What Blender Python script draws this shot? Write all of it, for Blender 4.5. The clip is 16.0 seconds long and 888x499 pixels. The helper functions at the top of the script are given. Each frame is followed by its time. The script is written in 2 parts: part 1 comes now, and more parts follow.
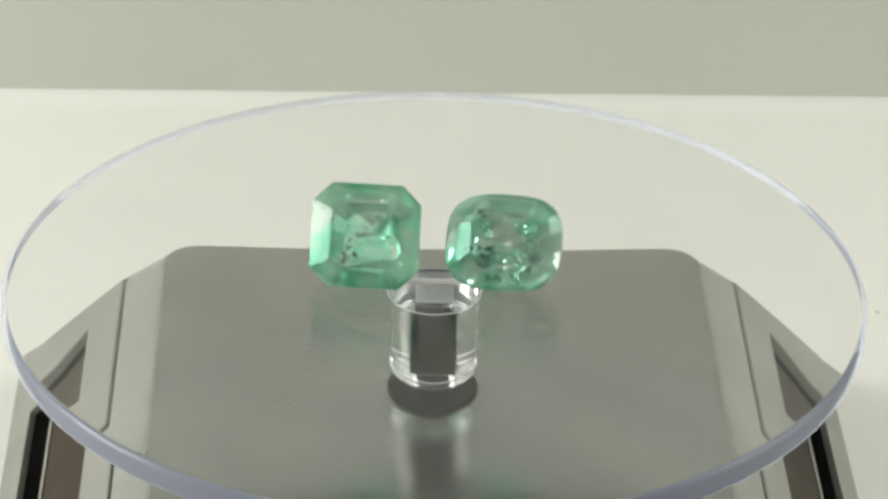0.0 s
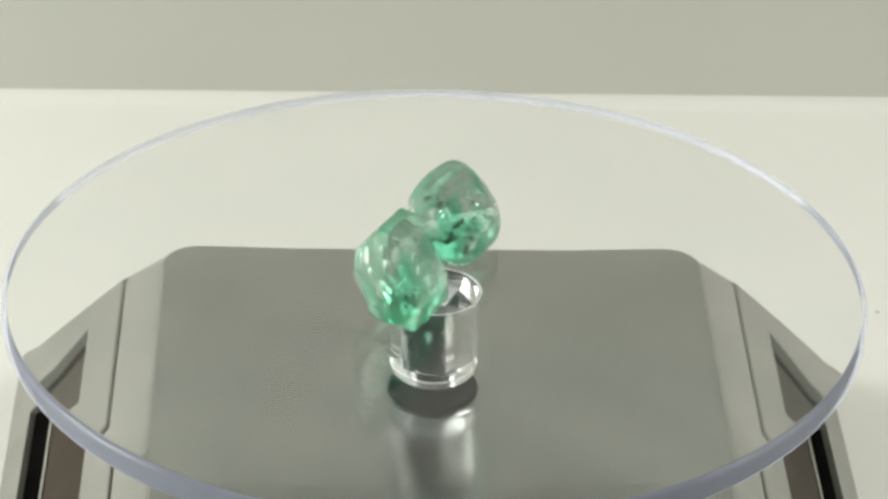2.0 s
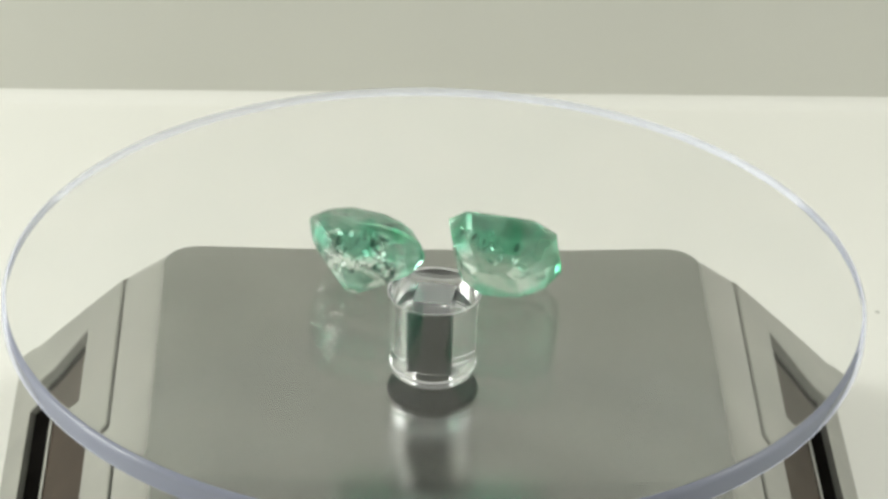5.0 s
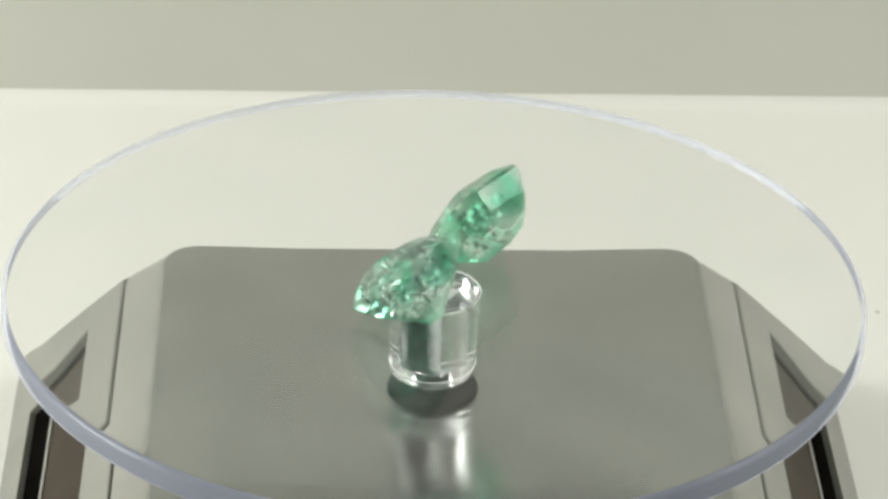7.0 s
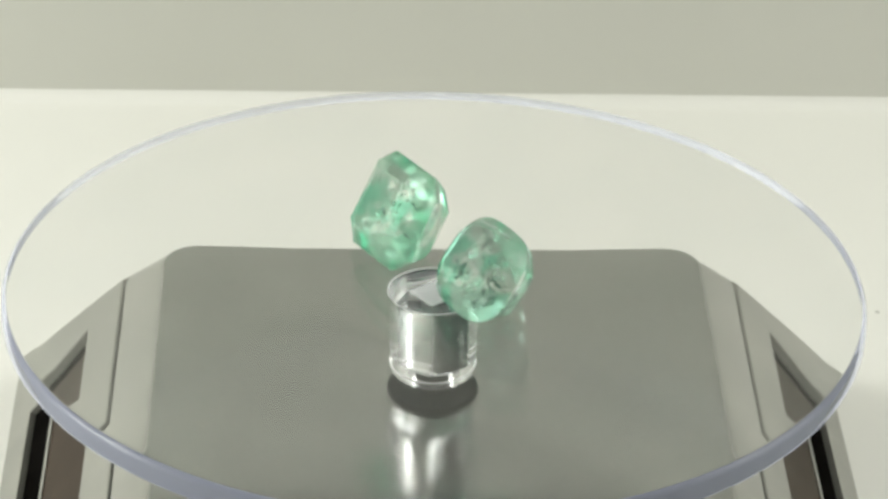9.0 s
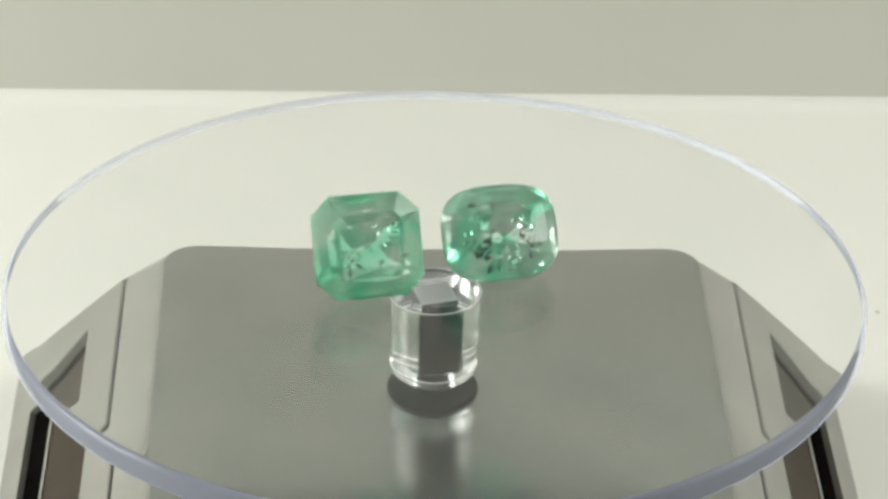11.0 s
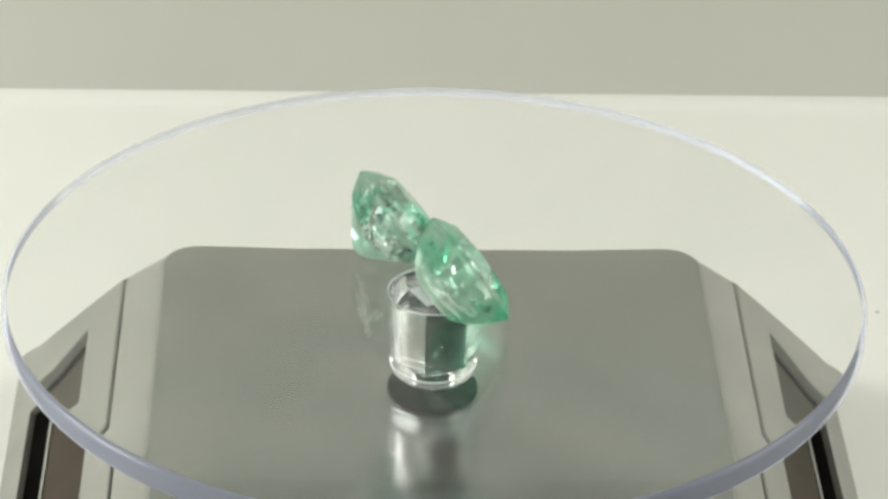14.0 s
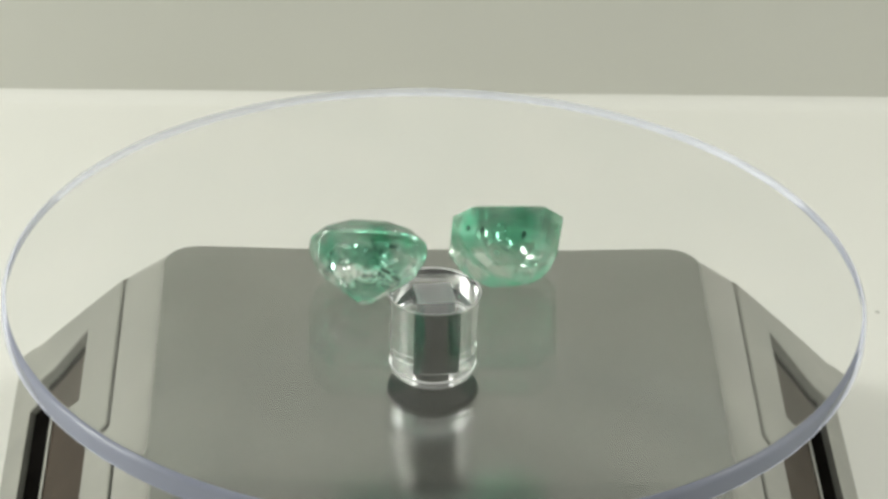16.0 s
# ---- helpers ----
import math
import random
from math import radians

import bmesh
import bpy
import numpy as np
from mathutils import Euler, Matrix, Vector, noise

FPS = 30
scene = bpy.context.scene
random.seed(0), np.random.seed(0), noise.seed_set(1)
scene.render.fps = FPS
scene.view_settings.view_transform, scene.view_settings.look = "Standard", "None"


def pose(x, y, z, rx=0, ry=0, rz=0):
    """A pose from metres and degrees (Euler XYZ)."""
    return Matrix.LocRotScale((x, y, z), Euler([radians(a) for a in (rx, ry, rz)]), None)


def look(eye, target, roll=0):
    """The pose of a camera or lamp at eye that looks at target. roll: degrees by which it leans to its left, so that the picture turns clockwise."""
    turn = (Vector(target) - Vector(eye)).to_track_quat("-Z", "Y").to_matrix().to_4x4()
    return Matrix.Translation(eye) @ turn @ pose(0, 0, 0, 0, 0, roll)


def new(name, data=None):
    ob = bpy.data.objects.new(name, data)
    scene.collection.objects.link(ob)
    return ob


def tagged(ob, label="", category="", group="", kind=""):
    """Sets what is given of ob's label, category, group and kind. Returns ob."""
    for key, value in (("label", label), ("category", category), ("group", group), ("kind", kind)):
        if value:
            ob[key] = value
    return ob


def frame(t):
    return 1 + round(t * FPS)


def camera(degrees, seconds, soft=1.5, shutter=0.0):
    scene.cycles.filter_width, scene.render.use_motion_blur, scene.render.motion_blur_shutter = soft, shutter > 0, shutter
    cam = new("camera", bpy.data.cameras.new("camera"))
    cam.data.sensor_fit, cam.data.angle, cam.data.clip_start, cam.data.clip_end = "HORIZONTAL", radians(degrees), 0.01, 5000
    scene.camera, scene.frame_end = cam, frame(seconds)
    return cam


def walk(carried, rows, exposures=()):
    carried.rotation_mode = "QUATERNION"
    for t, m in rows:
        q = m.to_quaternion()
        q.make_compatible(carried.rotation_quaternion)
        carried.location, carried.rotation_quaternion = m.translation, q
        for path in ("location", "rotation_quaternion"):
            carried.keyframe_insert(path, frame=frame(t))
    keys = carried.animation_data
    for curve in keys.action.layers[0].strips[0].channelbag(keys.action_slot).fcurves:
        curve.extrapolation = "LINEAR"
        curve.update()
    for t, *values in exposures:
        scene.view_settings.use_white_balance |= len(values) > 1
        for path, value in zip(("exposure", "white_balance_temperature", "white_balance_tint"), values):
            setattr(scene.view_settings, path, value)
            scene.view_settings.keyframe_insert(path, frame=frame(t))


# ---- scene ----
MM = 0.001
SPIN = 360.0 / 10.5          # turntable speed, degrees a second

cam = camera(14.889, 16.0, soft=3.0, shutter=0.4)
EYE, AIM = (0.0, -0.38374, 0.21215), (0.0011, 0.00194, 0.00356)
walk(cam, [(0.0, look(EYE, AIM, 1.404)), (16.0, look(EYE, AIM, 1.404))],
     [(0.0, 0.03), (2.0, 0.05), (4.0, 0.12), (6.5, 0.12), (8.0, 0.05), (9.2, 0.12), (11.5, 0.10), (12.5, 0.06), (14.5, 0.10), (15.5, 0.0), (16.0, -0.02)])

# ---- world and lamps ----
world = bpy.data.worlds.new("world")
world.use_nodes = True
scene.world = world
world.node_tree.nodes["Background"].inputs["Color"].default_value = (0.9, 0.92, 1.0, 1)
world.node_tree.nodes["Background"].inputs["Strength"].default_value = 0.05


def area_lamp(name, eye, target, sx, sy, watts, colour):
    data = bpy.data.lights.new(name, "AREA")
    data.shape, data.size, data.size_y = "RECTANGLE", sx, sy
    data.energy, data.color = watts, colour
    ob = new(name, data)
    ob.matrix_world = look(eye, target)
    return ob


# soft overhead fill, added for general brightness without a known source
area_lamp("overhead_fill", (0.0, -0.16, 0.70), (0, -0.15, 0), 0.56, 0.46, 0.77, (0.985, 1.0, 0.93))
area_lamp("side_lamp", (-0.50, -0.025, 0.20), (0, 0, 0), 0.25, 0.27, 2.3, (0.985, 1.0, 0.94))
area_lamp("side_lamp", (0.48, 0.04, 0.31), (0, 0, 0), 0.30, 0.28, 1.2, (0.985, 1.0, 0.94))
scene.view_settings.exposure = 0.0


# ---- materials ----
def material(name):
    m = bpy.data.materials.new(name)
    m.use_nodes = True
    nt = m.node_tree
    return m, nt, nt.nodes["Principled BSDF"]


def noise_mix(nt, low, high, scale, detail=4.0, stretch=(1, 1, 1), lo=0.35, hi=0.65):
    """A colour that drifts between two by object-space noise."""
    co = nt.nodes.new("ShaderNodeTexCoord")
    mp = nt.nodes.new("ShaderNodeMapping")
    mp.inputs["Scale"].default_value = stretch
    nz = nt.nodes.new("ShaderNodeTexNoise")
    nz.inputs["Scale"].default_value, nz.inputs["Detail"].default_value = scale, detail
    rp = nt.nodes.new("ShaderNodeValToRGB")
    rp.color_ramp.elements[0].position, rp.color_ramp.elements[0].color = lo, (*low, 1)
    rp.color_ramp.elements[1].position, rp.color_ramp.elements[1].color = hi, (*high, 1)
    nt.links.new(co.outputs["Object"], mp.inputs["Vector"])
    nt.links.new(mp.outputs["Vector"], nz.inputs["Vector"])
    nt.links.new(nz.outputs["Fac"], rp.inputs["Fac"])
    return rp.outputs["Color"], nz.outputs["Fac"], mp.outputs["Vector"]


def add_bump(nt, bsdf, vector, scale, strength, distance):
    nz = nt.nodes.new("ShaderNodeTexNoise")
    nz.inputs["Scale"].default_value, nz.inputs["Detail"].default_value = scale, 3.0
    bp = nt.nodes.new("ShaderNodeBump")
    bp.inputs["Strength"].default_value, bp.inputs["Distance"].default_value = strength, distance
    nt.links.new(vector, nz.inputs["Vector"])
    nt.links.new(nz.outputs["Fac"], bp.inputs["Height"])
    nt.links.new(bp.outputs["Normal"], bsdf.inputs["Normal"])


def plain(name, low, high, scale, rough, metal=0.0, bump=0.0, bump_scale=2000.0, stretch=(1, 1, 1), coat=0.0):
    m, nt, b = material(name)
    col, fac, vec = noise_mix(nt, low, high, scale, stretch=stretch)
    nt.links.new(col, b.inputs["Base Color"])
    b.inputs["Roughness"].default_value, b.inputs["Metallic"].default_value = rough, metal
    b.inputs["Coat Weight"].default_value = coat
    if bump:
        add_bump(nt, b, vec, bump_scale, bump, 0.0002)
    return m


def glass(name, low, high, scale, ior, rough=0.0, bump=0.0, lo=0.35, hi=0.65, bump_scale=160.0, milk=0.0, milk_colour=(1, 1, 1), cloud_scale=130.0):
    m = bpy.data.materials.new(name)
    m.use_nodes = True
    nt = m.node_tree
    nt.nodes.remove(nt.nodes["Principled BSDF"])
    g = nt.nodes.new("ShaderNodeBsdfGlass")
    g.inputs["IOR"].default_value, g.inputs["Roughness"].default_value = ior, rough
    col, fac, vec = noise_mix(nt, low, high, scale, lo=lo, hi=hi)
    nt.links.new(col, g.inputs["Color"])
    if bump:
        add_bump(nt, g, vec, bump_scale, bump, 0.0004)
    out = g.outputs["BSDF"]
    if milk:
        # cloudy share: light scattered just under the surface
        soft = nt.nodes.new("ShaderNodeBsdfPrincipled")
        soft.inputs["Roughness"].default_value = 0.10
        thru = nt.nodes.new("ShaderNodeBsdfTranslucent")
        soft.inputs["Base Color"].default_value = thru.inputs["Color"].default_value = (*milk_colour, 1)
        both, mix = nt.nodes.new("ShaderNodeMixShader"), nt.nodes.new("ShaderNodeMixShader")
        both.inputs["Fac"].default_value = 0.5
        cloud, span = nt.nodes.new("ShaderNodeTexNoise"), nt.nodes.new("ShaderNodeMapRange")
        cloud.inputs["Scale"].default_value, cloud.inputs["Detail"].default_value = cloud_scale, 3.0
        span.inputs["From Min"].default_value, span.inputs["From Max"].default_value = 0.38, 0.62
        span.inputs["To Min"].default_value, span.inputs["To Max"].default_value = 0.35 * milk, 1.65 * milk
        nt.links.new(vec, cloud.inputs["Vector"])
        nt.links.new(cloud.outputs["Fac"], span.inputs["Value"])
        nt.links.new(span.outputs["Result"], mix.inputs["Fac"])
        nt.links.new(soft.outputs["BSDF"], both.inputs[1])
        nt.links.new(thru.outputs["BSDF"], both.inputs[2])
        nt.links.new(g.outputs["BSDF"], mix.inputs[1])
        nt.links.new(both.outputs["Shader"], mix.inputs[2])
        out = mix.outputs["Shader"]
    nt.links.new(out, nt.nodes["Material Output"].inputs["Surface"])
    return m


def rim_gleam(name, milk_colour, clear_colour, milk):
    """The rim of a clear acrylic sheet: its inner gleam mixed in as milky colour, the rest clear."""
    m, nt, b = material(name)
    col, fac, vec = noise_mix(nt, [0.97 * c for c in milk_colour], milk_colour, 120.0)
    nt.links.new(col, b.inputs["Base Color"])
    b.inputs["Roughness"].default_value, b.inputs["Coat Weight"].default_value, b.inputs["Coat Roughness"].default_value = 0.2, 0.45, 0.14
    clear, mix = nt.nodes.new("ShaderNodeBsdfTransparent"), nt.nodes.new("ShaderNodeMixShader")
    clear.inputs["Color"].default_value, mix.inputs["Fac"].default_value = (*clear_colour, 1), milk
    nt.links.new(clear.outputs["BSDF"], mix.inputs[1])
    nt.links.new(b.outputs["BSDF"], mix.inputs[2])
    nt.links.new(mix.outputs["Shader"], nt.nodes["Material Output"].inputs["Surface"])
    return m


WHITE_BOARD = plain("white_board", (0.78, 0.775, 0.735), (0.81, 0.805, 0.765), 9.0, 0.55, bump=0.05, bump_scale=900)
WALL_PAINT = plain("wall_paint", (0.62, 0.62, 0.565), (0.69, 0.69, 0.635), 7.0, 0.7, bump=0.06, bump_scale=700, stretch=(1, 1, 0.25))
# tones of the unseen enclosing panels, set by what they bounce and reflect
BOUNCE_WHITE = plain("bounce_white", (0.76, 0.76, 0.72), (0.81, 0.81, 0.77), 2.0, 0.8)
REFLECT_DARK = plain("reflect_dark", (0.06, 0.06, 0.058), (0.09, 0.09, 0.086), 3.0, 0.7)
REFLECT_GREY = plain("reflect_grey", (0.22, 0.22, 0.214), (0.26, 0.26, 0.251), 3.0, 0.7)
PLATE_SILVER = plain("plate_silver", (0.38, 0.388, 0.380), (0.42, 0.428, 0.418), 60.0, 0.21, metal=1.0)
BODY_SILVER = plain("body_silver", (0.26, 0.26, 0.235), (0.31, 0.31, 0.278), 90.0, 0.30, metal=0.35, bump=0.03, bump_scale=4000)
GROOVE_SHADE = plain("groove_shade", (0.06, 0.06, 0.055), (0.09, 0.09, 0.08), 200.0, 0.6)
SOLAR_CELL = plain("solar_cell", (0.040, 0.029, 0.021), (0.055, 0.041, 0.030), 70.0, 0.38, bump=0.02)
SOLAR_CELL.node_tree.nodes["Principled BSDF"].inputs["Specular IOR Level"].default_value = 0.04
# black of the rail, also used for shade painted at the panel ends
RAIL_AND_SHADE = plain("rail_and_shade", (0.003, 0.0028, 0.0025), (0.006, 0.0055, 0.005), 150.0, 0.5)
RAIL_AND_SHADE.node_tree.nodes["Principled BSDF"].inputs["Specular IOR Level"].default_value = 0.0
BLACK_PLASTIC = plain("black_plastic", (0.006, 0.0065, 0.007), (0.011, 0.012, 0.013), 300.0, 0.55, bump=0.03)
BLACK_PLASTIC.node_tree.nodes["Principled BSDF"].inputs["Specular IOR Level"].default_value = 0.03
CLEAR_DISC = glass("clear_acrylic_disc", (0.985, 0.99, 0.99), (1, 1, 1), 60.0, 1.47)
CLEAR_HUB = glass("clear_acrylic_hub", (0.985, 0.99, 0.99), (1, 1, 1), 60.0, 1.47)
# milky white standing in for bright edge lines and reflections on the hub
HUB_GLEAM = glass("hub_gleam", (0.985, 0.99, 0.99), (1, 1, 1), 60.0, 1.47, rough=0.15, milk=0.6, milk_colour=(0.9, 0.9, 0.91), cloud_scale=40.0)
# milkier acrylic for the underside of the hub
MILKY_FOOT = glass("milky_acrylic_foot", (0.985, 0.99, 0.99), (1, 1, 1), 60.0, 1.47, rough=0.05, milk=0.22, milk_colour=(0.9, 0.9, 0.91), cloud_scale=60.0)
RIM_GLEAM = rim_gleam("acrylic_rim_gleam", (0.67, 0.71, 0.90), (0.975, 0.98, 1.0), 0.41)
EMERALD_STEP = glass("emerald_step", (0.42, 0.87, 0.70), (0.98, 1.0, 0.98), 170.0, 1.56, rough=0.004, lo=0.40, hi=0.56, milk=0.17, milk_colour=(0.70, 0.99, 0.81))
EMERALD_CUSHION = glass("emerald_cushion", (0.46, 0.90, 0.74), (1.0, 1.0, 1.0), 190.0, 1.56, bump=0.01, lo=0.41, hi=0.53, bump_scale=520.0, milk=0.14, milk_colour=(0.70, 0.99, 0.81))
FLAKE_DARK = plain("flake_dark", (0.004, 0.03, 0.022), (0.012, 0.07, 0.05), 400.0, 0.25)
FLAKE_PALE = glass("flake_air", (0.93, 0.98, 0.95), (1, 1, 1), 400.0, 0.633)
CRUMB_GREY = plain("crumb_grey", (0.52, 0.52, 0.49), (0.60, 0.60, 0.56), 900.0, 0.8)


# ---- mesh helpers ----
def part(name, bm, mats, parent=None, label="", smooth=False):
    """Links a bmesh as one mesh object, under a thing where one is given."""
    bmesh.ops.recalc_face_normals(bm, faces=bm.faces)
    me = bpy.data.meshes.new(name)
    bm.to_mesh(me)
    bm.free()
    for m in mats if isinstance(mats, (list, tuple)) else [mats]:
        me.materials.append(m)
    if smooth:
        for p in me.polygons:
            p.use_smooth = True
        me.set_sharp_from_angle(angle=radians(38))
    ob = new(name, me)
    if parent:
        ob.parent = parent
    if label:
        tagged(ob, label)
    return ob


def lathe(bm, profile, n):
    """Revolves (radius, z) pairs, outward or downward; ends at radius 0 become fans."""
    rings = []
    for r, z in profile:
        if r < 1e-9:
            rings.append([bm.verts.new((0, 0, z))])
        else:
            rings.append([bm.verts.new((r * math.cos(2 * math.pi * k / n), r * math.sin(2 * math.pi * k / n), z)) for k in range(n)])
    faces = []
    for i, (a, b) in enumerate(zip(rings, rings[1:])):
        for k in range(n):
            j = (k + 1) % n
            if len(a) == 1:
                f = bm.faces.new((a[0], b[k], b[j]))
            elif len(b) == 1:
                f = bm.faces.new((a[k], b[0], a[j]))
            else:
                f = bm.faces.new((a[k], b[k], b[j], a[j]))
            faces.append((i, f))
    return rings, faces


def prism(bm, loop, z0, z1):
    a = [bm.verts.new((x, y, z0)) for x, y in loop]
    b = [bm.verts.new((x, y, z1)) for x, y in loop]
    n = len(loop)
    bm.faces.new(a[::-1])
    bm.faces.new(b)
    for k in range(n):
        bm.faces.new((a[k], a[(k + 1) % n], b[(k + 1) % n], b[k]))


def rounded_square(half, radius, steps=6):
    pts = []
    for q in range(4):
        cx, cy = [(1, 1), (-1, 1), (-1, -1), (1, -1)][q]
        for s in range(steps + 1):
            a = math.pi / 2 * (q + s / steps)
            pts.append((cx * (half - radius) + radius * math.cos(a), cy * (half - radius) + radius * math.sin(a)))
    return pts


# ---- setting ----
TABLE_Z = -45.6 * MM
WALL_Y = 0.1465


def build_room():
    # white board laid flat on the table, its far end turning up softly into the wall
    bm = bmesh.new()
    xs = (-0.6, 0.6)
    prof = [(-0.8, TABLE_Z), (-0.3, TABLE_Z), (0.0, TABLE_Z), (WALL_Y - 0.003, TABLE_Z)]
    prof += [(WALL_Y - 0.003 + 0.0034 * math.sin(a), TABLE_Z + 0.0034 - 0.0034 * math.cos(a)) for a in [math.pi / 2 * k / 8 for k in range(1, 9)]]
    low = [[bm.verts.new((x, y, z)) for x in xs] for y, z in prof]
    under = [[bm.verts.new((x, y, z - 0.012)) for x in xs] for y, z in (prof[0], (prof[-1][0], TABLE_Z))]
    for a, b in zip(low, low[1:]):
        bm.faces.new((a[0], a[1], b[1], b[0]))
    bm.faces.new((under[0][0], under[1][0], under[1][1], under[0][1]))
    bm.faces.new((low[0][0], under[0][0], under[0][1], low[0][1]))
    bm.faces.new((low[-1][0], low[-1][1], under[1][1], under[1][0]))
    bm.faces.new([r[0] for r in low] + [under[1][0], under[0][0]])
    bm.faces.new([r[1] for r in low] + [under[1][1], under[0][1]])
    for v in bm.verts:
        if v.co.y > 0.1:
            v.co.y += v.co.x * math.tan(radians(1.8))
    tagged(part("table_surface", bm, WHITE_BOARD), "matt off-white board laid flat under the turntable", "table", kind="structure")

    bm = bmesh.new()
    prism(bm, [(-0.59, WALL_Y), (0.59, WALL_Y), (0.59, WALL_Y + 0.03), (-0.59, WALL_Y + 0.03)], TABLE_Z - 0.012, 0.16)
    ob = tagged(part("backdrop", bm, WALL_PAINT), "plain warm grey backdrop board standing behind the white board", "backdrop", kind="structure")
    ob.matrix_world = Matrix.Translation((0, WALL_Y, 0)) @ pose(0, 0, 0, 0, 0, 1.8) @ Matrix.Translation((0, -WALL_Y, 0))
    # unseen panels added round the set: white sides bounce light
    for name, loop in (("unseen_left", [(-0.64, -0.80), (-0.60, -0.80), (-0.60, 0.42), (-0.64, 0.42)]),
                       ("unseen_right", [(0.60, -0.80), (0.64, -0.80), (0.64, 0.42), (0.60, 0.42)]),
                       ("unseen_front", [(-0.64, -0.84), (0.64, -0.84), (0.64, -0.80), (-0.64, -0.80)])):
        bm = bmesh.new()
        prism(bm, loop, TABLE_Z - 0.0125, 0.76)
        # the added front panel is dark to deepen reflections in the stones
        front = name == "unseen_front"
        tagged(part(name, bm, REFLECT_DARK if front else BOUNCE_WHITE), "unseen dark panel added behind the camera to darken reflections" if front else "unseen white side panel added to bounce light", "wall", kind="structure")
    # unseen grey panel added for the disc and plate to reflect
    bm = bmesh.new()
    prism(bm, [(-0.64, 0.42), (0.64, 0.42), (0.64, 0.46), (-0.64, 0.46)], TABLE_Z - 0.0125, 0.76)
    tagged(part("unseen_back", bm, REFLECT_GREY), "unseen grey panel added behind the backdrop for reflections", "wall", kind="structure")
    # unseen panels added to close the set below and above
    bm = bmesh.new()
    prism(bm, [(-0.64, -0.84), (0.64, -0.84), (0.64, 0.46), (-0.64, 0.46)], TABLE_Z - 0.045, TABLE_Z - 0.0125)
    tagged(part("floor", bm, REFLECT_GREY), "unseen grey panel added under the white board", "floor", kind="structure")
    bm = bmesh.new()
    prism(bm, [(-0.64, -0.84), (0.64, -0.84), (0.64, 0.46), (-0.64, 0.46)], 0.76, 0.79)
    tagged(part("ceiling", bm, BOUNCE_WHITE), "unseen white top panel added to bounce light", "ceiling", kind="structure")


build_room()


# ---- turntable base ----
TOP = 37.0      # half-width of the flat top plate, mm
TOP_Z = -18.2
FOOT, FOOT_Z = 60.4, -45.6
CAP = 42.3
CAP_Z = TOP_Z - (CAP - TOP) / (FOOT - TOP) * (TOP_Z - FOOT_Z)


def depth_scale(z):
    """The foot is less deep than it is wide."""
    return 1 - 0.13 * max(0.0, min(1.0, (TOP_Z - z) / (TOP_Z - FOOT_Z)))


def slope_z(h):
    return CAP_Z + (h - CAP) / (FOOT - CAP) * (FOOT_Z - CAP_Z)


def ring_of(bm, half, radius, z):
    return [bm.verts.new((x * MM, y * MM, z * MM)) for x, y in rounded_square(half, radius)]


def skin(bm, rings, cap_low=False, cap_high=False):
    for a, b in zip(rings, rings[1:]):
        for k in range(len(a)):
            j = (k + 1) % len(a)
            bm.faces.new((a[k], a[j], b[j], b[k]))
    if cap_high:
        bm.faces.new(rings[0])
    if cap_low:
        bm.faces.new(rings[-1][::-1])


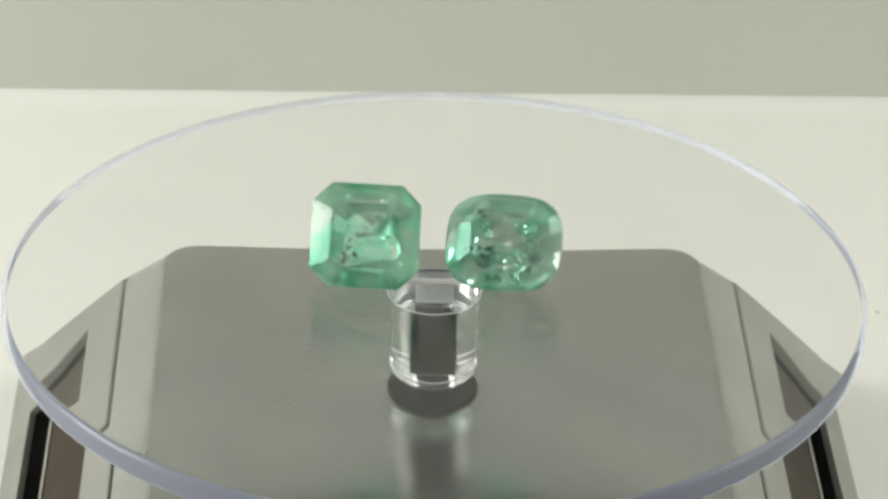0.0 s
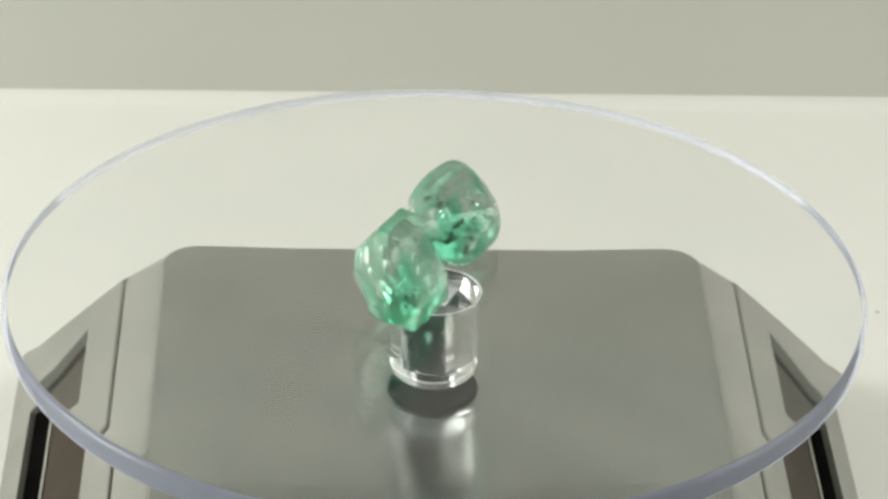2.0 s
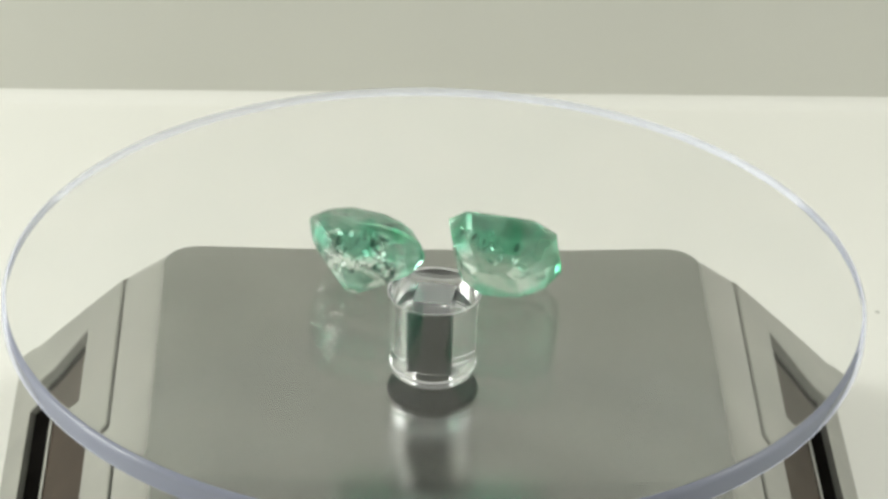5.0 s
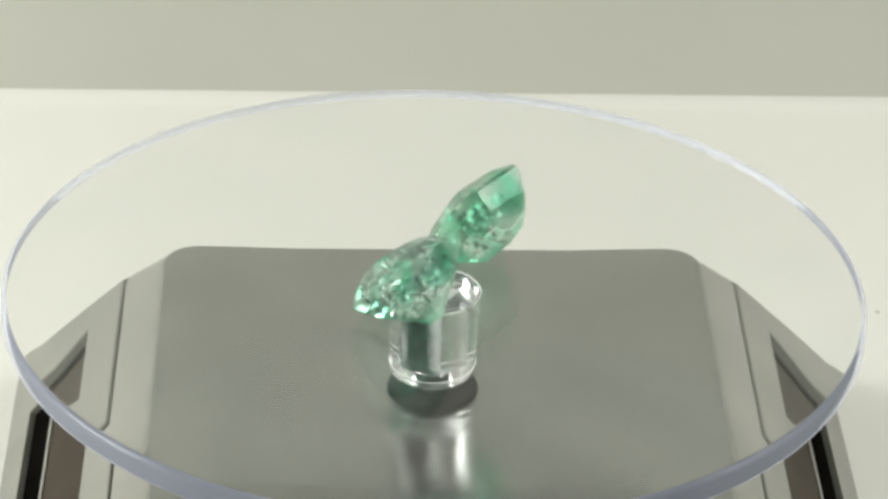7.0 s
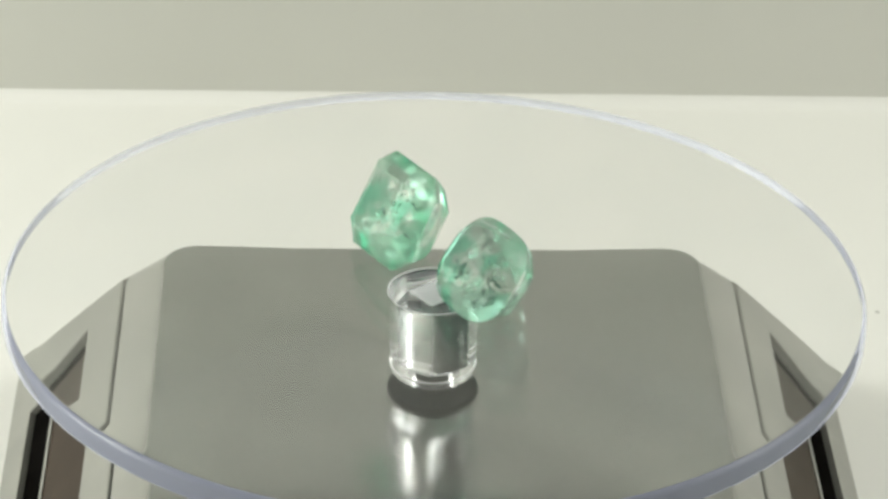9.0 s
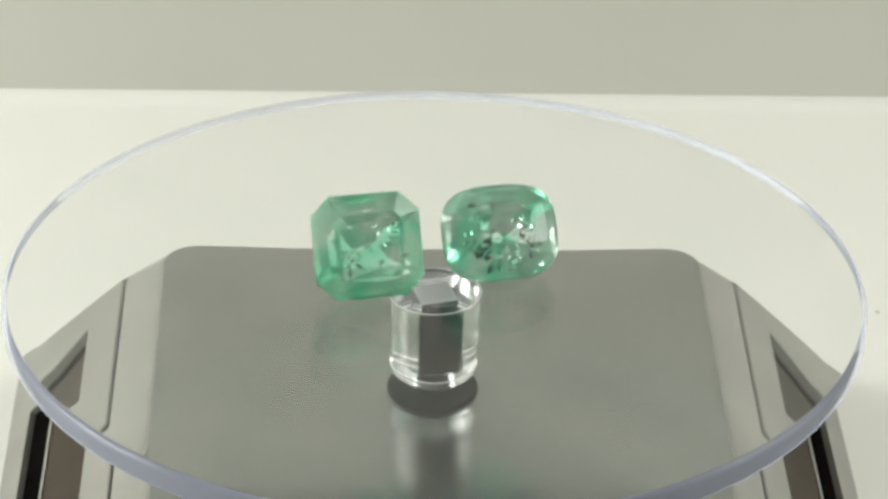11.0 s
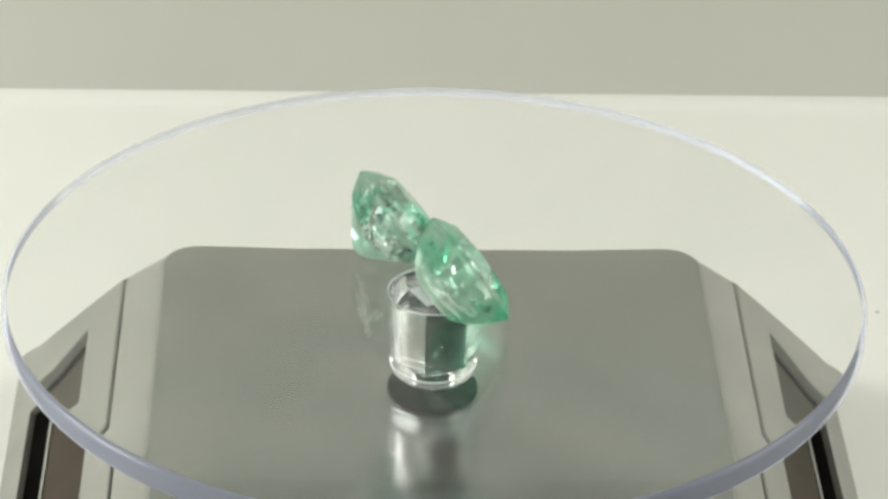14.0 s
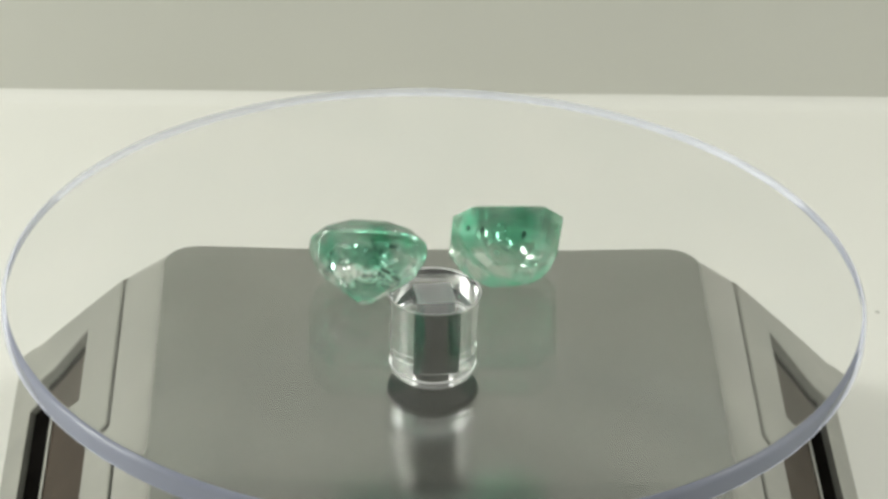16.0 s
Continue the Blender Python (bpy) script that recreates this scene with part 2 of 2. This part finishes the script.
def build_base():
    base = new("display_turntable")
    tagged(base, "silver plastic turntable base with sloping sides and dark solar cells", "turntable", kind="thing")

    # top cap: flat plate, rounded shoulder, steep skirt
    bm = bmesh.new()
    prof = [(TOP - 0.6, 4.6, TOP_Z), (TOP - 0.1, 4.7, TOP_Z - 0.1), (TOP + 0.35, 4.7, TOP_Z - 0.45), (TOP + 0.75, 4.7, TOP_Z - 0.95)]
    rings = [ring_of(bm, h, r, z) for h, r, z in prof]
    rings += [ring_of(bm, CAP - 0.25, 3.9, CAP_Z + 0.5), ring_of(bm, CAP - 0.1, 3.9, CAP_Z + 0.1), ring_of(bm, CAP - 1.0, 3.5, CAP_Z - 0.2)]
    skin(bm, rings, cap_low=True, cap_high=True)
    for v in bm.verts:
        v.co.y *= depth_scale(v.co.z / MM)
    part("top_cap", bm, BODY_SILVER, base, "pale silver plastic cap with a rounded shoulder", smooth=True)

    # satin plate let into the cap, standing slightly proud
    bm = bmesh.new()
    rings = [ring_of(bm, TOP - 0.5, 4.5, TOP_Z + 0.28), ring_of(bm, TOP - 0.2, 4.6, TOP_Z + 0.16), ring_of(bm, TOP - 0.1, 4.6, TOP_Z + 0.0)]
    skin(bm, rings, cap_low=True, cap_high=True)
    part("top_plate", bm, PLATE_SILVER, base, "satin grey metallic top plate", smooth=True)

    # line between cap and lower body, the groove's shade put into its dark colour
    bm = bmesh.new()
    rings = [ring_of(bm, CAP - 1.0, 3.5, CAP_Z - 0.1), ring_of(bm, CAP - 0.7, 3.5, CAP_Z - 1.6)]
    skin(bm, rings, cap_low=True, cap_high=True)
    for v in bm.verts:
        v.co.y *= depth_scale(v.co.z / MM)
    part("seam", bm, GROOVE_SHADE, base, "seam with its shade put in as dark colour")

    # lower body, four sloping frames with an opening for the cell
    h0, h1 = 47.2, 57.3
    e0, e1 = 38.2, 39.4
    split = 54.2      # where the black rail begins
    bm = bmesh.new()
    lip_h = CAP + 0.45
    foot_edge = FOOT - 0.8
    corners = []

    def on(q, u, h, sink=0.0):
        """A point of side q: u along it, h out from the middle, sink below the slope."""
        s = math.sqrt(0.5) * sink
        p = (h - s, u, slope_z(h) - s)
        a = q * math.pi / 2
        return bm.verts.new(((p[0] * math.cos(a) - p[1] * math.sin(a)) * MM, (p[0] * math.sin(a) + p[1] * math.cos(a)) * MM, p[2] * MM))

    for q in range(4):
        a0, a1 = on(q, -(lip_h - 1.7), lip_h), on(q, lip_h - 1.7, lip_h)
        b0, b1 = on(q, -(foot_edge - 2.4), foot_edge), on(q, foot_edge - 2.4, foot_edge)
        d0, d1 = on(q, -(lip_h - 1.7), lip_h - 0.1, 1.6), on(q, lip_h - 1.7, lip_h - 0.1, 1.6)
        bm.faces.new((a0, a1, d1, d0))
        hole = [on(q, -e0, h0), on(q, e0, h0), on(q, e1, h1), on(q, -e1, h1)]
        deep = [on(q, -e0, h0, 1.5), on(q, e0, h0, 1.5), on(q, e1, h1, 1.5), on(q, -e1, h1, 1.5)]
        bm.faces.new((a0, a1, hole[1], hole[0]))
        bm.faces.new((a1, b1, hole[2], hole[1]))
        bm.faces.new((b1, b0, hole[3], hole[2]))
        bm.faces.new((b0, a0, hole[0], hole[3]))
        for k in range(4):
            j = (k + 1) % 4
            bm.faces.new((hole[k], hole[j], deep[j], deep[k]))
        bm.faces.new(deep)
        # low skirt down to the table
        c0, c1 = on(q, -(FOOT - 2.4), FOOT), on(q, FOOT - 2.4, FOOT)
        bm.faces.new((b0, b1, c1, c0))
        corners.append((d0, a0, b0, c0, d1, a1, b1, c1))
    for q in range(4):
        one, two = corners[q][4:], corners[(q + 1) % 4][:4]
        for k in range(3):
            bm.faces.new((one[k], one[k + 1], two[k + 1], two[k]))
    bmesh.ops.remove_doubles(bm, verts=bm.verts, dist=0.00002)
    for v in bm.verts:
        v.co.y *= depth_scale(v.co.z / MM)
    body = part("body", bm, BODY_SILVER, base, "pale silver plastic lower body")
    bev = body.modifiers.new("edge", "BEVEL")
    bev.width, bev.segments, bev.limit_method, bev.angle_limit = 1.0 * MM, 3, "ANGLE", radians(25)

    def strip(name, q, loop, high, low, mat, label):
        bm = bmesh.new()
        top_f = [on_cell(bm, q, u, h, high) for u, h in loop]
        low_f = [on_cell(bm, q, u, h, low) for u, h in loop]
        bm.faces.new(top_f)
        bm.faces.new(low_f[::-1])
        for k in range(4):
            j = (k + 1) % 4
            bm.faces.new((top_f[k], low_f[k], low_f[j], top_f[j]))
        return part(name, bm, mat, base, label)

    def end_at(h):
        return e0 + (e1 - e0) * (h - h0) / (h1 - h0)

    for q in range(4):
        a, b, c = h0 + 0.1, split, h1 - 0.1
        ea, eb, ec = end_at(a) - 0.1, end_at(b) - 0.1, end_at(c) - 0.1
        strip("solar_panel", q, ((-ea + 2.1, a), (ea - 2.1, a), (eb - 2.1, b), (-eb + 2.1, b)), 1.25, 1.47, SOLAR_CELL, "dark brown glossy solar panel")
        strip("panel_rail", q, ((-ec, b + 0.5), (ec, b + 0.5), (ec, c), (-ec, c)), 1.0, 1.47, RAIL_AND_SHADE, "black rail along the solar panel")
        strip("panel_trim", q, ((-eb + 2.1, b + 0.05), (eb - 2.1, b + 0.05), (eb - 2.1, b + 0.42), (-eb + 2.1, b + 0.42)), 1.05, 1.46, BODY_SILVER, "thin silver trim beside the solar panel")
        # black strips stand in for the shade at both ends of the opening
        for side in (-1, 1):
            strip("panel_end_shade", q, ((side * (ea - 2.0), a), (side * ea, a), (side * eb, b + 0.45), (side * (eb - 2.0), b + 0.45)), 1.15, 1.46, RAIL_AND_SHADE, "black strip standing in for shade at the solar panel's end")

    # shallow pressed ring in the plate round the collar
    bm = bmesh.new()
    zr = TOP_Z + 0.28
    lathe(bm, [(6.3 * MM, (zr - 0.15) * MM), (6.5 * MM, (zr + 0.02) * MM), (6.9 * MM, (zr + 0.045) * MM), (7.3 * MM, (zr + 0.045) * MM), (7.8 * MM, (zr + 0.02) * MM), (8.0 * MM, (zr - 0.15) * MM)], 96)
    bmesh.ops.translate(bm, verts=bm.verts, vec=(-0.7 * MM, -0.5 * MM, 0))
    part("pressed_ring", bm, PLATE_SILVER, base, "low pressed ring in the satin plate", smooth=True)

    # black collar round the drive
    bm = bmesh.new()
    lathe(bm, [(0, (TOP_Z + 0.9) * MM), (5.2 * MM, (TOP_Z + 0.9) * MM), (5.75 * MM, (TOP_Z + 0.75) * MM), (5.95 * MM, (TOP_Z + 0.4) * MM), (5.95 * MM, (TOP_Z + 0.1) * MM), (0, (TOP_Z + 0.1) * MM)], 64)
    bmesh.ops.translate(bm, verts=bm.verts, vec=(-0.7 * MM, -0.5 * MM, 0))
    part("collar", bm, BLACK_PLASTIC, base, "low black plastic drive collar", smooth=True)
    base.matrix_world = pose(0.0007, 0.0013, 0, 0, 0, 1.9)
    return base


def on_cell(bm, q, u, h, sink):
    s = math.sqrt(0.5) * sink
    p = (h - s, u, slope_z(h) - s)
    a = q * math.pi / 2
    return bm.verts.new(((p[0] * math.cos(a) - p[1] * math.sin(a)) * MM, (p[0] * math.sin(a) + p[1] * math.cos(a)) * MM * depth_scale(p[2]), p[2] * MM))


build_base()


# ---- turning platter ----
DISC_R, DISC_T = 55.6, 3.5
HUB_R, HUB_LOW = 5.65, -14.8
HOLE = 2.45


def build_platter():
    platter = new("clear_platter")
    tagged(platter, "clear acrylic turntable disc on a clear round hub", "turntable disc", kind="thing")
    # the disc, open below where the hub runs into it
    neck = HUB_R + 0.45
    bm = bmesh.new()
    ra, rb = 0.8, 0.9
    prof = [(0, 0), (20, 0), (DISC_R - ra, 0)]
    prof += [(DISC_R - ra + ra * math.sin(a), -ra + ra * math.cos(a)) for a in [math.pi / 2 * k / 7 for k in range(1, 8)]]
    prof += [(DISC_R - rb + rb * math.cos(a), -DISC_T + rb - rb * math.sin(a)) for a in [math.pi / 2 * k / 6 for k in range(0, 7)]]
    prof += [(DISC_R - 4.0, -DISC_T), (20, -DISC_T), (neck, -DISC_T)]
    rings, faces = lathe(bm, [(r * MM, z * MM) for r, z in prof], 192)
    # rim faces take the bluish gleam that is painted as milky colour
    for i, f in faces:
        if 3 <= i <= 14:
            f.material_index = 1
    disc = part("disc", bm, [CLEAR_DISC, RIM_GLEAM], platter, "clear acrylic disc, the bluish gleam of its rounded rim put into the colour", smooth=True)

    # hub: round outside, flared into the disc, stepped foot, square socket inside
    bm = bmesh.new()
    n = 64
    zt, zl, zs = -DISC_T, HUB_LOW, -DISC_T - 0.9
    prof = [(neck, zt), (HUB_R + 0.34, zt - 0.08), (HUB_R + 0.25, zt - 0.25), (HUB_R + 0.18, zt - 0.6), (HUB_R + 0.14, zt - 1.3), (HUB_R, zl + 1.15), (HUB_R + 0.07, zl + 1.08), (HUB_R + 0.07, zl + 1.0), (HUB_R + 0.01, zl + 0.92), (HUB_R, zl + 0.45), (HUB_R - 0.10, zl + 0.2), (HUB_R - 0.35, zl)]
    rings, faces = lathe(bm, [(r * MM, z * MM) for r, z in prof], n)
    # bright lines at neck and foot are put in as milky bands
    for i, f in faces:
        if i in (0, 1, 5, 6, 7, 10):
            f.material_index = 1
    outer = rings[-1]

    def square_ring(half, z):
        out = []
        for k in range(n):
            a = 2 * math.pi * k / n
            c, s = math.cos(a), math.sin(a)
            m = half / max(abs(c), abs(s))
            out.append(bm.verts.new((c * m * MM, s * m * MM, z * MM)))
        return out
    mouth, roof = square_ring(HOLE, zl + 0.95), square_ring(HOLE, zs)
    sill = [bm.verts.new((2.3 * MM * math.cos(2 * math.pi * k / n), 2.3 * MM * math.sin(2 * math.pi * k / n), (zl + 0.95) * MM)) for k in range(n)]
    low = [bm.verts.new((v.co.x, v.co.y, zl * MM)) for v in sill]
    for k in range(n):
        j = (k + 1) % n
        bm.faces.new((outer[k], outer[j], low[j], low[k])).material_index = 2
        bm.faces.new((low[k], low[j], sill[j], sill[k]))
        bm.faces.new((sill[k], sill[j], mouth[j], mouth[k]))
        bm.faces.new((mouth[k], mouth[j], roof[j], roof[k]))
    # the socket roof's pale reflection is put into its milky material
    bm.faces.new(roof).material_index = 1
    hub = part("hub", bm, [CLEAR_HUB, HUB_GLEAM, MILKY_FOOT], platter, "clear acrylic round hub with a square socket", smooth=True)

    bm = bmesh.new()
    prism(bm, [(x * MM, y * MM) for x, y in rounded_square(HOLE - 0.12, 0.25, 3)], (zl + 1.0) * MM, (zs - 0.15) * MM)
    prism(bm, [(2.15 * MM * math.cos(0.2618 * k), 2.15 * MM * math.sin(0.2618 * k)) for k in range(24)], (TOP_Z + 0.95) * MM, (zl + 0.99) * MM)
    part("shaft", bm, BLACK_PLASTIC, platter, "black square drive shaft", smooth=True)
    for ob in (disc, hub):
        ob.visible_shadow = False
    return platter


platter = build_platter()


# ---- gemstones ----
def hull_gem(points):
    bm = bmesh.new()
    for p in points:
        bm.verts.new([c * MM for c in p])
    bmesh.ops.convex_hull(bm, input=bm.verts)
    loose = [v for v in bm.verts if not v.link_faces]
    bmesh.ops.delete(bm, geom=loose, context="VERTS")
    bmesh.ops.dissolve_limit(bm, angle_limit=radians(1.2), verts=bm.verts, edges=bm.edges)
    return bm


def step_outline(a, b, k):
    return [(a, b * (1 - k)), (a * (1 - k), b), (-a * (1 - k), b), (-a, b * (1 - k)), (-a, -b * (1 - k)), (-a * (1 - k), -b), (a * (1 - k), -b), (a, -b * (1 - k))]


def step_points():
    rng = random.Random(5)
    pts = []
    for s, z, jit, cut in ((0.62, 1.95, 0.0, 0.2), (1.0, 0.25, 0.04, 0.36), (1.0, -0.25, 0.04, 0.36), (0.81, -3.1, 0.06, 0.34), (0.645, -4.6, 0.14, 0.36), (0.43, -5.9, 0.3, 0.36)):
        for x, y in step_outline(7.016, 6.689, cut):
            pts.append((x * s + rng.uniform(-jit, jit), y * s + rng.uniform(-jit, jit), z + rng.uniform(-jit, jit) * 0.4))
    pts += [(1.7, 0.5, -6.45), (-1.5, -0.4, -6.3)]
    return pts


def cushion_points():
    rng = random.Random(8)
    pts = []

    def ring(n, off, scale, z, e=2.966, jit=0.05, flat=1.0):
        """One row of corners; flat pulls in the side that the stone lies on."""
        for k in range(n):
            a = 2 * math.pi * (k + off) / n
            c, s = math.cos(a), math.sin(a)
            x = 7.532 * math.copysign(abs(c) ** (2 / e), c) * scale
            y = 6.324 * math.copysign(abs(s) ** (2 / e), s) * scale * (flat if s < -0.01 else 1.0)
            pts.append((x + rng.uniform(-jit, jit), y + rng.uniform(-jit, jit), z))
    ring(8, 0.5, 0.56, 2.75, jit=0.0)
    ring(16, 0.25, 0.82, 1.7, 2.7, 0.1)
    ring(32, 0.0, 1.0, 0.2, jit=0.02)
    ring(32, 0.0, 1.0, -0.2, jit=0.02)
    ring(8, 0.5, 0.86, -2.6, 2.9, 0.04, 0.91)
    ring(8, 0.0, 0.61, -4.3, 2.5, 0.12, 0.87)
    ring(8, 0.5, 0.36, -5.9, 2.3, 0.12, 0.90)
    ring(5, 0.0, 0.12, -7.2, 2.0, 0.08)
    return pts


def flakes(count, seed, a, b, depth, top, small, large, cluster):
    """Thin ragged plates scattered inside a stone."""
    rng = random.Random(seed)
    bm = bmesh.new()
    for _ in range(count):
        cx, cy, cz = cluster[rng.randrange(len(cluster))]
        c = Vector((cx + rng.gauss(0, 1.0), cy + rng.gauss(0, 0.9), cz + rng.gauss(0, 0.55)))
        room = 0.80 * (1 + min(0, c.z) / (depth + 1.0))
        if (c.x / a) ** 2 + (c.y / b) ** 2 > room ** 2 or c.z > top:
            continue
        size = rng.uniform(small, large)
        turn = Euler((rng.uniform(0, 6), rng.uniform(0, 6), rng.uniform(0, 6))).to_matrix()
        m = rng.randint(4, 6)
        up, dn = [], []
        for k in range(m):
            t = 2 * math.pi * (k + rng.uniform(-0.3, 0.3)) / m
            r = size * rng.uniform(0.4, 1.0)
            p = Vector((r * math.cos(t), 0.6 * r * math.sin(t), 0))
            up.append(bm.verts.new((c + turn @ (p + Vector((0, 0, 0.02)))) * MM))
            dn.append(bm.verts.new((c + turn @ (p - Vector((0, 0, 0.02)))) * MM))
        bm.faces.new(up)
        bm.faces.new(dn[::-1])
        for k in range(m):
            j = (k + 1) % m
            bm.faces.new((up[k], dn[k], dn[j], up[j]))
    return bm


def stone_pose(points, az, tilt, spin, x, y):
    """Rests the lowest corner of a tilted stone on the disc."""
    turn = (Matrix.Rotation(az, 3, "Z") @ Matrix.Rotation(tilt, 3, "Y") @ Matrix.Rotation(spin - az, 3, "Z"))
    low = min((turn @ Vector(p)).z for p in points)
    return Matrix.Translation((x * MM, y * MM, (-low + 0.02) * MM)) @ turn.to_4x4()


def build_step_stone():
    pts = step_points()
    gem = tagged(part("emerald", hull_gem(pts), EMERALD_STEP), "pale green step-cut square emerald tilted on the clear disc", "gemstone", "emeralds on the disc", "thing")
    part("dark_inclusions", flakes(34, 3, 7.0, 6.7, 6.0, 0.6, 0.12, 0.70, [(3.6, -3.0, -0.9), (-3.8, 2.5, -0.8), (0.5, 4.2, -0.7), (-3.2, -3.2, -0.8), (3.4, 3.2, -0.9)]), FLAKE_DARK, gem, "dark green specks inside the stone")
    part("pale_fractures", flakes(40, 4, 7.0, 6.7, 6.0, 0.6, 0.2, 1.1, [(0.0, 0.0, -1.5), (2.0, 2.0, -0.8), (-2.5, -1.5, -1.2)]), FLAKE_PALE, gem, "pale feathery fractures inside the stone")
    return gem, stone_pose(pts, -1.661, 1.058, -0.082, -9.0, 0.18)


def build_cushion_stone():
    pts = cushion_points()
    gem = tagged(part("emerald", hull_gem(pts), EMERALD_CUSHION), "mint green cushion-cut emerald with dark specks tilted on the clear disc", "gemstone", "emeralds on the disc", "thing")
    part("dark_inclusions", flakes(95, 11, 7.4, 6.3, 7.0, 0.9, 0.16, 0.85, [(-0.6, -3.4, -1.3), (3.2, -0.8, -0.9), (-2.8, -1.6, -0.9), (-1.0, 2.8, -0.5), (4.0, -2.6, -0.8)]), FLAKE_DARK, gem, "black-green specks inside the stone")
    part("pale_fractures", flakes(62, 12, 7.4, 6.3, 7.0, 0.9, 0.2, 1.0, [(3.0, 0.5, -0.6), (-2.5, 1.0, -1.0), (1.0, -2.0, -1.5)]), FLAKE_PALE, gem, "pale sparkling fractures inside the stone")
    return gem, stone_pose(pts, -1.753, 0.886, -0.13, 8.8, 0.63)


step_stone, step_rest = build_step_stone()
cushion_stone, cushion_rest = build_cushion_stone()


# ---- small things ----
def build_crumb(x, y, size, seed):
    rng = random.Random(seed)
    bm = bmesh.new()
    bmesh.ops.create_icosphere(bm, subdivisions=1, radius=size * MM)
    for v in bm.verts:
        v.co = Vector((v.co.x * rng.uniform(0.7, 1.3), v.co.y * rng.uniform(0.7, 1.3), v.co.z * 0.5 * rng.uniform(0.7, 1.2)))
    ob = tagged(part("crumb", bm, CRUMB_GREY), "tiny grey crumb lying on the white board", "crumb", kind="thing")
    ob.location = (x, y, TABLE_Z + size * 0.4 * MM)


build_crumb(0.0687, 0.0755, 0.4, 2)


# ---- movement ----
def motions():
    up = Matrix.Rotation(radians(-54), 3, "Z") @ Vector((1, 0, 0))
    lean = Matrix.Rotation(radians(0.35), 4, up.cross(Vector((0, 0, 1))))
    tilt = Matrix.Rotation(radians(0.9), 4, "X")
    times = [0.1 * k for k in range(161)]
    turns = [(t, tilt @ Matrix.Rotation(radians(SPIN * t), 4, "Z") @ lean) for t in times]
    walk(platter, turns)
    walk(step_stone, [(t, m @ step_rest) for t, m in turns])
    walk(cushion_stone, [(t, m @ cushion_rest) for t, m in turns])


motions()
